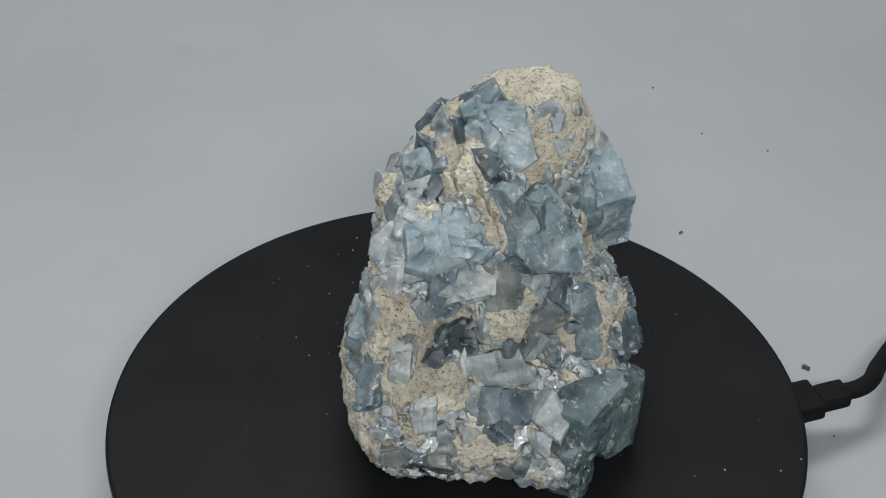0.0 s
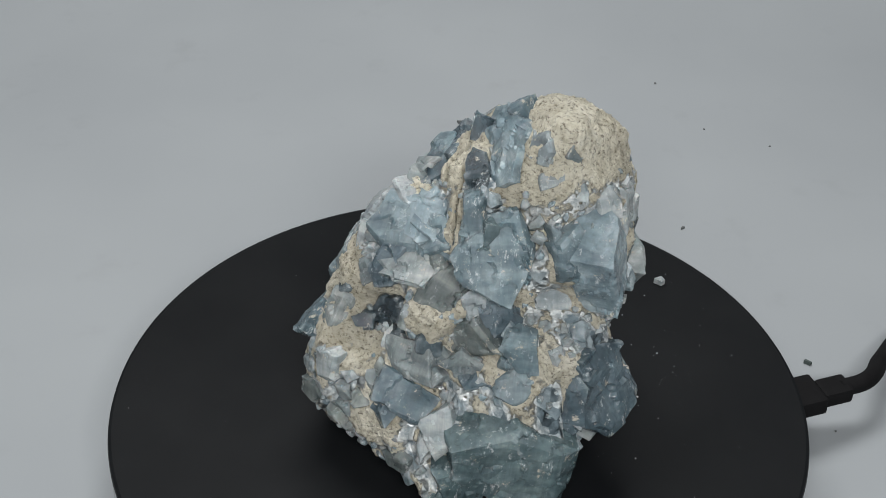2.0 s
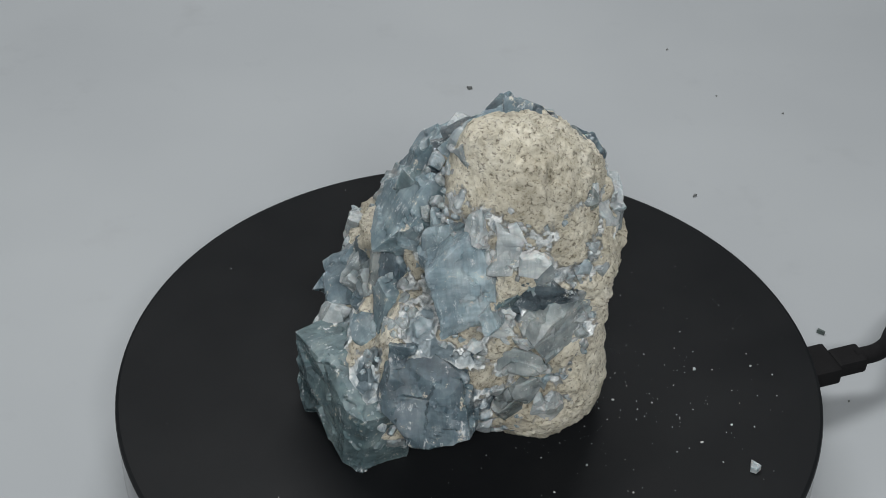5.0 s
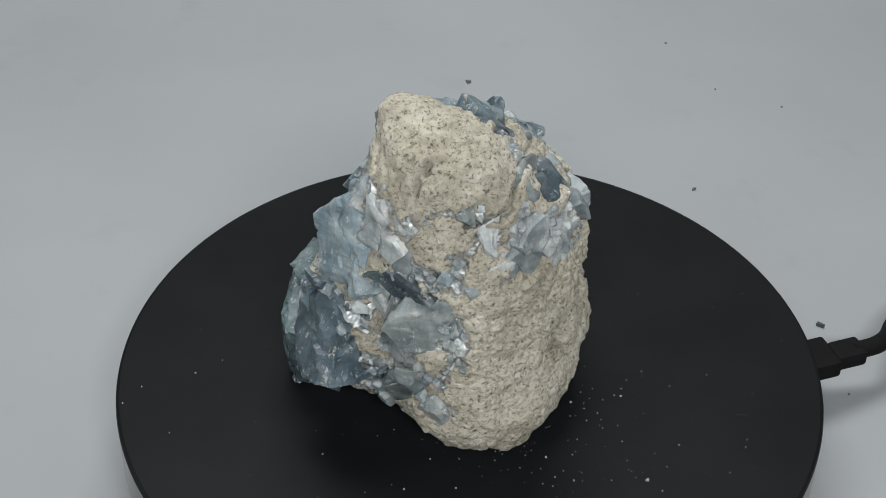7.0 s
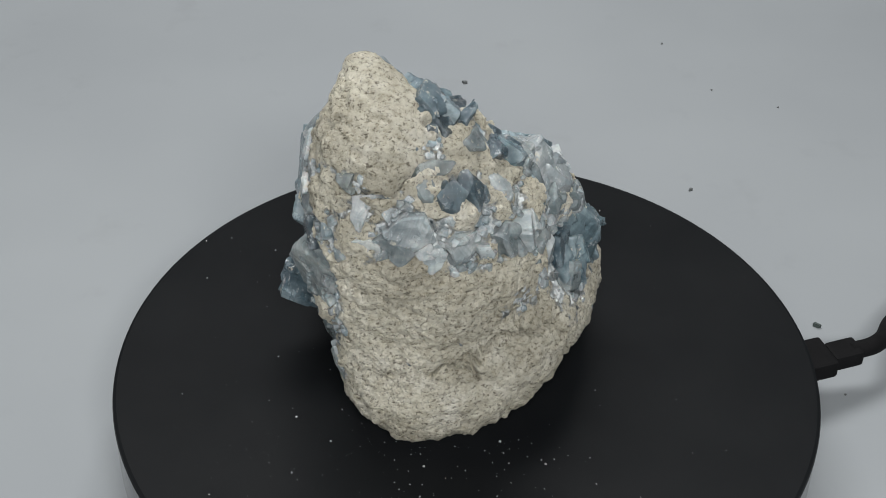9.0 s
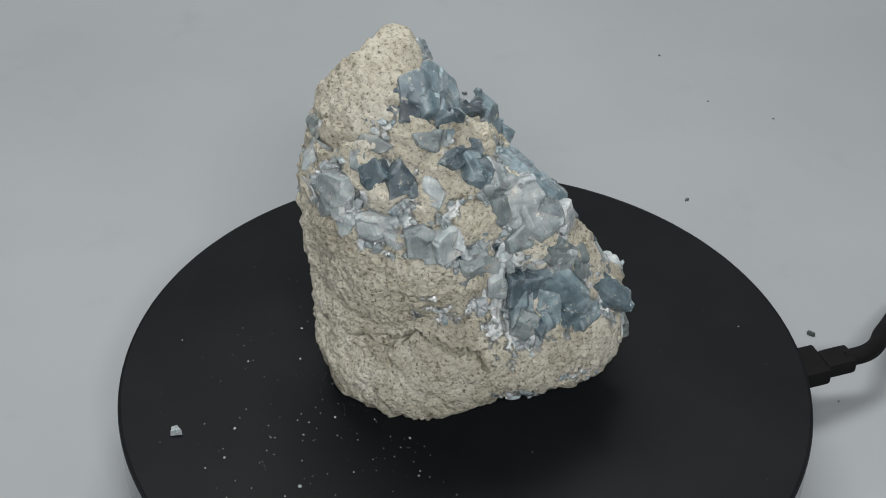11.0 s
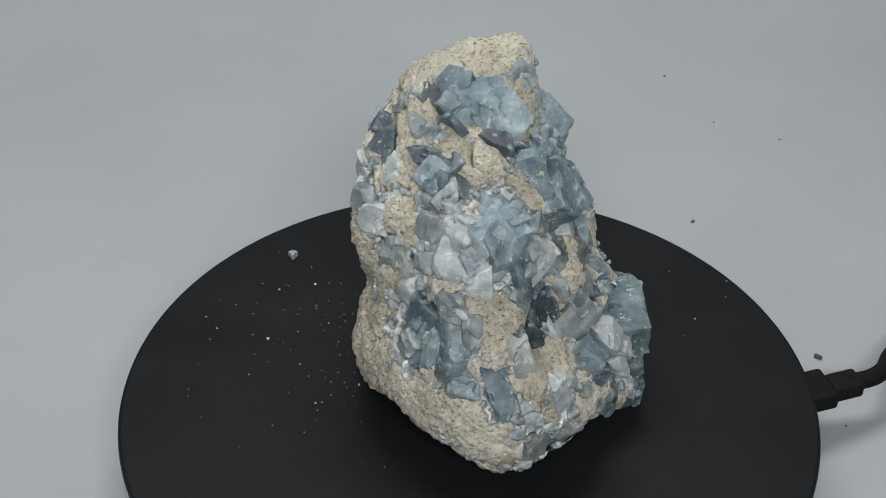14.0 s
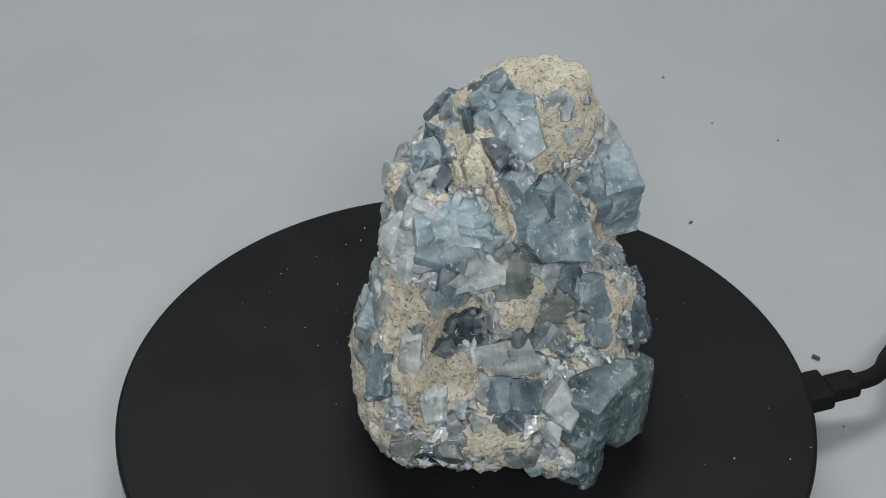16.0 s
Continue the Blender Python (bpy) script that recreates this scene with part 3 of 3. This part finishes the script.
def matrix_crumbs(count):
    """Loose-looking chalk grains that roughen the bare stretches."""
    rng = np.random.default_rng(3)
    bm = bmesh.new()
    bmesh.ops.create_icosphere(bm, subdivisions=1, radius=1)
    ico = np.array([v.co[:] for v in bm.verts])
    tris = np.array([[v.index for v in f.verts] for f in bm.faces])
    bm.free()
    co = np.empty(len(matrix.data.vertices) * 3)
    matrix.data.vertices.foreach_get("co", co)
    co = co.reshape(-1, 3)
    pick = np.flatnonzero((np.array(chalk) > 0.62) & (co[:, 2] > 0.004) & (cut < 0.15))
    pick = rng.choice(pick, count, replace=False)
    size = rng.choice((0.00016, 0.00023, 0.00030, 0.0004), (count, 1, 1), p=(0.45, 0.35, 0.17, 0.03))
    shape = ico[None] * rng.uniform(0.65, 1.25, (count, len(ico), 1)) * rng.uniform(0.55, 1.3, (count, 1, 3))
    at = co[pick] - (co[pick] - np.array(CORE)) * 0.006
    verts = (at[:, None] + shape * size).reshape(-1, 3)
    faces = (tris[None] + (np.arange(count) * len(ico))[:, None, None]).reshape(-1, 3)
    me = bpy.data.meshes.new("matrix_crumb")
    me.from_pydata(verts.tolist(), [], faces.tolist())
    me.materials.append(MATRIX)
    me.attributes.new("chalk", "FLOAT", "POINT").data.foreach_set("value", np.ones(len(verts)))
    ob = tagged(new("matrix_crumb", me), "loose chalk grains on the matrix", kind="stuff")
    ob.parent = specimen


matrix_crumbs(11000)


def hull(points, grain=0.0):
    """The convex solid round the points; with a grain, its faces are cut to that size, worn and slightly uneven."""
    bm = bmesh.new()
    for p in points:
        bm.verts.new(p)
    bmesh.ops.convex_hull(bm, input=bm.verts[:])
    bmesh.ops.delete(bm, geom=[v for v in bm.verts if not v.link_faces], context="VERTS")
    bmesh.ops.dissolve_limit(bm, angle_limit=0.1, verts=bm.verts[:], edges=bm.edges[:])
    bmesh.ops.recalc_face_normals(bm, faces=bm.faces[:])
    if grain:
        bmesh.ops.triangulate(bm, faces=bm.faces[:])
        for _ in range(6):
            edges = [e for e in bm.edges if e.calc_length() > grain * 1.4]
            if not edges:
                break
            bmesh.ops.subdivide_edges(bm, edges=edges, cuts=1)
            bmesh.ops.triangulate(bm, faces=[f for f in bm.faces if len(f.verts) > 3])
        bmesh.ops.smooth_vert(bm, verts=bm.verts[:], factor=0.12, use_axis_x=True, use_axis_y=True, use_axis_z=True)
        bm.normal_update()
        off = Vector((len(bm.verts) * 0.37, 0.1, 0.2))
        for v in bm.verts:
            q = v.co * 210 + off
            near = noise.voronoi(q, distance_metric="DISTANCE", exponent=2.5)[1][0]
            chip = ((q - near).dot(noise.noise_vector(near * 3.7)) * 0.32 + noise.noise(near * 5.1) * 0.03) / 210
            v.co += v.normal * (noise.fractal(v.co * 150 + off, 0.9, 2.0, 3) * 0.00028 + chip)
    return bm


def crystal_mesh(rng, w, h, d, corners=5, flat=0.7, grain=0.0):
    """A broken crystal: an angular block with steep flanks and a large leaning cleavage face."""
    turn, ring = rng.uniform(0, 6.28), []
    for k in range(corners):
        a = turn + (k + rng.uniform(-0.36, 0.36)) * 6.2832 / corners
        c, n = math.cos(a), math.sin(a)
        reach = rng.uniform(0.80, 1.12) / max(abs(c), abs(n)) ** 0.65
        ring.append((0.5 * w * c * reach, 0.5 * h * n * reach))
    lean, tip = (rng.uniform(-0.22, 0.22), rng.uniform(-0.22, 0.22)), (rng.uniform(-0.1, 0.1) * w, rng.uniform(-0.1, 0.1) * h)
    points = []
    for x, y in ring:
        points.append((x * 1.04, y * 1.04, -0.5 * d))
        points.append((x, y, d * rng.uniform(0.26, 0.42) + lean[0] * x + lean[1] * y))
        k = flat * rng.uniform(0.86, 1.14)
        points.append((x * k + tip[0], y * k + tip[1], 0.5 * d + lean[0] * x * k + lean[1] * y * k))
    return hull(points, grain)


def cluster_mesh(rng, w, h, d, corners=5):
    """A large crystal with a few stepped, intergrown splinters in the line of its cleavage."""
    bm = crystal_mesh(rng, w, h, d, corners, 0.82, 0.0007)
    for _ in range(3 if min(w, h) > 0.0075 else 1):
        k = rng.uniform(0.28, 0.5)
        piece = crystal_mesh(rng, w * k, h * k * rng.uniform(0.9, 1.7), d * rng.uniform(0.5, 0.8), 4, 0.8, 0.0007)
        high = max(v.co.z for v in piece.verts)
        m = pose(rng.choice((-1, 1)) * rng.uniform(0.15, 0.38) * w, rng.uniform(-0.36, 0.36) * h, 0.5 * d - high + rng.uniform(-0.0012, 0.0003),
                 rng.uniform(-9, 9), rng.uniform(-9, 9), rng.uniform(-25, 25))
        me = bpy.data.meshes.new("step")
        piece.to_mesh(me)
        piece.free()
        me.transform(m)
        bm.from_mesh(me)
        bpy.data.meshes.remove(me)
    return bm


def seat(p, n, twist, pitch=0, lean=0):
    up = Vector((0, 0, 1)) - n * n.z
    up = up.normalized() if up.length > 0.2 else (Vector((-0.3, 0.9, 0)) - n * n.dot(Vector((-0.3, 0.9, 0)))).normalized()
    m = Matrix((up.cross(n), up, n)).transposed().to_4x4()
    return Matrix.Translation(p) @ m @ pose(0, 0, 0, pitch, lean, twist)


LABELS = {BLUE: "slate-blue translucent crystal", SKY: "milky sky-blue crystal", DEEP: "deep blue-green crystal", DARK: "dark blue glassy crystal or cavity stand-in",
          GREY: "pale grey-blue crystal", PALE: "frosty pale crystal", SLATE: "dark slate-blue crystal", SMOKE: "smoky greenish-grey crystal"}

taken = []
for at, az, el, w, h, d, twist, mat, seed, corners in BLOCKS:
    ob = part("crystal", cluster_mesh(random.Random(seed), w, h, d, corners), mat, specimen, LABELS[mat], smooth=True, crisp=True)
    ob.matrix_local = seat(at, heading(az, el), twist)
    taken.append((at, 0.5 * (w * h) ** 0.5))
for az, el, w, h, d, twist, mat in MAIN:
    rng = random.Random(round(az * 7 + el * 3 + w))
    p, n = surface(az, el)
    ob = part("crystal", cluster_mesh(rng, w * 0.00114, h * 0.00114, d * 0.001, rng.choice((4, 5, 5, 6))), mat, specimen, LABELS[mat], smooth=True, crisp=True)
    ob.matrix_local = seat(p + n * (0.15 + 0.03 * min(w, h) + rng.uniform(-0.5, 0.7) - d * 0.5) * 0.001, n, twist, rng.uniform(-15, 15), rng.uniform(-15, 15))
    taken.append((p, 0.00044 * (w * h) ** 0.5))

taken.append((surface(4, 17)[0], 0.004))

# frosty druse: smaller crystals between the large ones
DRUSE = [(-145, 22, 34), (105, 34, 26), (160, 15, 26), (34, 28, 22), (-108, -30, 18), (45, 0, 20), (-165, -8, 20)]
POOL = {}
for mat in (BLUE, GREY, PALE, SMOKE):
    rng = random.Random(len(POOL) + 5)
    POOL[mat] = []
    for _ in range(10):
        bm = crystal_mesh(rng, 0.004, rng.uniform(0.0034, 0.006), rng.uniform(0.0034, 0.0048), rng.choice((4, 5, 6)), 0.6)
        me = bpy.data.meshes.new("crystal")
        bm.to_mesh(me)
        bm.free()
        me.materials.append(mat)
        POOL[mat].append(me)


def fill(rng, count, low, high, tight, spare, least=-1.0):
    """Places for crystals of low to high millimetres that keep clear of those taken."""
    out = []
    for _ in range(count):
        z, a = rng.uniform(-0.86, 0.98), rng.uniform(0, 6.2832)
        d = Vector((math.cos(a) * math.sqrt(1 - z * z), math.sin(a) * math.sqrt(1 - z * z), z))
        bare = float(bareness(d[:])[0])
        if not least < bare <= spare:
            continue
        size = rng.uniform(low, high) * 0.001
        p = CORE + d * float(lump_radius(d[:])[0])
        if p.z < 0.005 or any((p - q).length < (r + size * 0.5) * tight for q, r in taken):
            continue
        taken.append((p, size * 0.5))
        out.append((d, size))
    return out


rng = random.Random(11)
places = fill(rng, 220, 3.0, 4.6, 1.0, 0.12) + fill(rng, 700, 1.8, 3.0, 1.05, 0.2) + fill(rng, 1500, 1.0, 2.0, 1.0, 0.5) + fill(rng, 4000, 0.7, 1.4, 1.05, 0.72, 0.12)
bits = {mat: ([], []) for mat in POOL}
for k, (d, size) in enumerate(places):
    az, el = math.degrees(math.atan2(d.y, d.x)), math.degrees(math.asin(d.z))
    frosty = any(d.dot(heading(a, e)) > math.cos(radians(w)) for a, e, w in DRUSE)
    mat = rng.choice((PALE, PALE, GREY, GREY, SMOKE)) if frosty else rng.choice((BLUE, BLUE, GREY, SMOKE, SMOKE))
    p, n = surface(az, el)
    m = seat(p + n * size * rng.uniform(-0.50, -0.30), n, rng.uniform(0, 360), rng.uniform(-20, 20), rng.uniform(-20, 20)) @ Matrix.Diagonal((size / 0.004, size / 0.004, size / 0.004, 1))
    me = rng.choice(POOL[mat])
    if k < 255:
        ob = new("crystal", me)
        ob.parent, ob.matrix_local = specimen, m
    else:
        verts, faces = bits[mat]
        base = len(verts)
        verts += [m @ v.co for v in me.vertices]
        faces += [[base + i for i in f.vertices] for f in me.polygons]
for mat, (verts, faces) in bits.items():
    me = bpy.data.meshes.new("crystal_grain")
    me.from_pydata(verts, [], faces)
    me.materials.append(mat)
    ob = tagged(new("crystal_grain", me), kind="stuff")
    ob.parent = specimen


# ---- loose bits on the platter and the sheet ----
def flake(rng, size, flat=0.45):
    return crystal_mesh(rng, size, size * rng.uniform(0.7, 1.0), size * flat, 4, 0.6)


bm = flake(random.Random(4), 0.0029, 0.5)
bmesh.ops.translate(bm, verts=bm.verts[:], vec=(0.0014, 0.0621, 0.0008))
chip = tagged(part("stone_chip", bm, PALE), "pale crystal chip lying near the platter's edge", "stone chip")
chip.location = (0, 0, TOP)

rng = random.Random(21)
spots = [(66.0, -15.1, 0.5), (70.6, -11.6, 0.5), (54.7, -15.6, 0.6), (24.3, 29.2, 0.7), (14.9, 32.2, 0.7), (-4.6, 30.3, 0.7), (-20.7, 42.4, 1.2), (36.4, 15.2, 0.5),
         (-15.3, 17.8, 0.8), (29.0, 54.6, 0.5), (-8.3, 54.4, 0.8), (-1.0, 50.5, 0.7), (17.7, 42.9, 0.6), (17.0, 23.4, 0.5), (-26.9, 52.7, 0.7), (-7.3, 37.8, 0.6),
         (-25.7, 19.5, 0.7), (3.7, 46.9, 0.5), (-26.4, 57.6, 0.6), (-6.5, -61.9, 0.5)]
for _ in range(220):
    a, r = radians(rng.gauss(95, 38)), 24 + 42 * rng.random() ** 1.6
    spots.append((r * math.cos(a), r * math.sin(a), rng.choice((0.1, 0.14, 0.2, 0.28, 0.4))))
for _ in range(70):
    a, r = rng.uniform(0, 6.283), 70 * math.sqrt(rng.uniform(0.1, 1))
    spots.append((r * math.cos(a), r * math.sin(a), rng.choice((0.08, 0.12, 0.16))))
verts, faces = [], []
for x, y, size in spots:
    me = rng.choice(POOL[PALE])
    s = size * 0.0007
    m = pose(x * 0.001, y * 0.001, s * 0.2, 0, 0, rng.uniform(0, 360)) @ Matrix.Diagonal((s / 0.004, s * 0.8 / 0.004, s * 0.5 / 0.004, 1))
    base = len(verts)
    verts += [m @ v.co for v in me.vertices]
    faces += [[base + i for i in f.vertices] for f in me.polygons]
me = bpy.data.meshes.new("crumbs")
me.from_pydata(verts, [], faces)
me.materials.append(PALE)
crumbs = tagged(new("crumbs", me), "fine pale crystal crumbs scattered on the platter", "crumbs", kind="stuff")
crumbs.location = (0, 0, TOP)

for x, y, size in ((83.6, 47.4, 3.0), (57.4, 101.4, 1.9), (-5.4, 151, 2.3), (54.4, 177.5, 1.0), (67.5, 152, 0.8), (86, 144, 1.0), (87, 24, 1.0)):
    bm = flake(random.Random(round(x)), size * 0.0007, 0.5)
    ob = tagged(part("grit", bm, SOOT if size > 2.5 else DUST), "dark speck of grit on the backdrop sheet", "grit", group="grit on the sheet")
    ob.matrix_world = pose(x * 0.001, y * 0.001, size * 0.0002, 0, 0, x * 7)


# ---- motion of the turning things ----
def motions():
    for thing, z in ((specimen, TOP), (platter, 0), (chip, TOP), (crumbs, TOP)):
        walk(thing, [(t, pose(0, 0, z, 0, 0, -SPIN * t)) for t in TURN_TIMES])


motions()
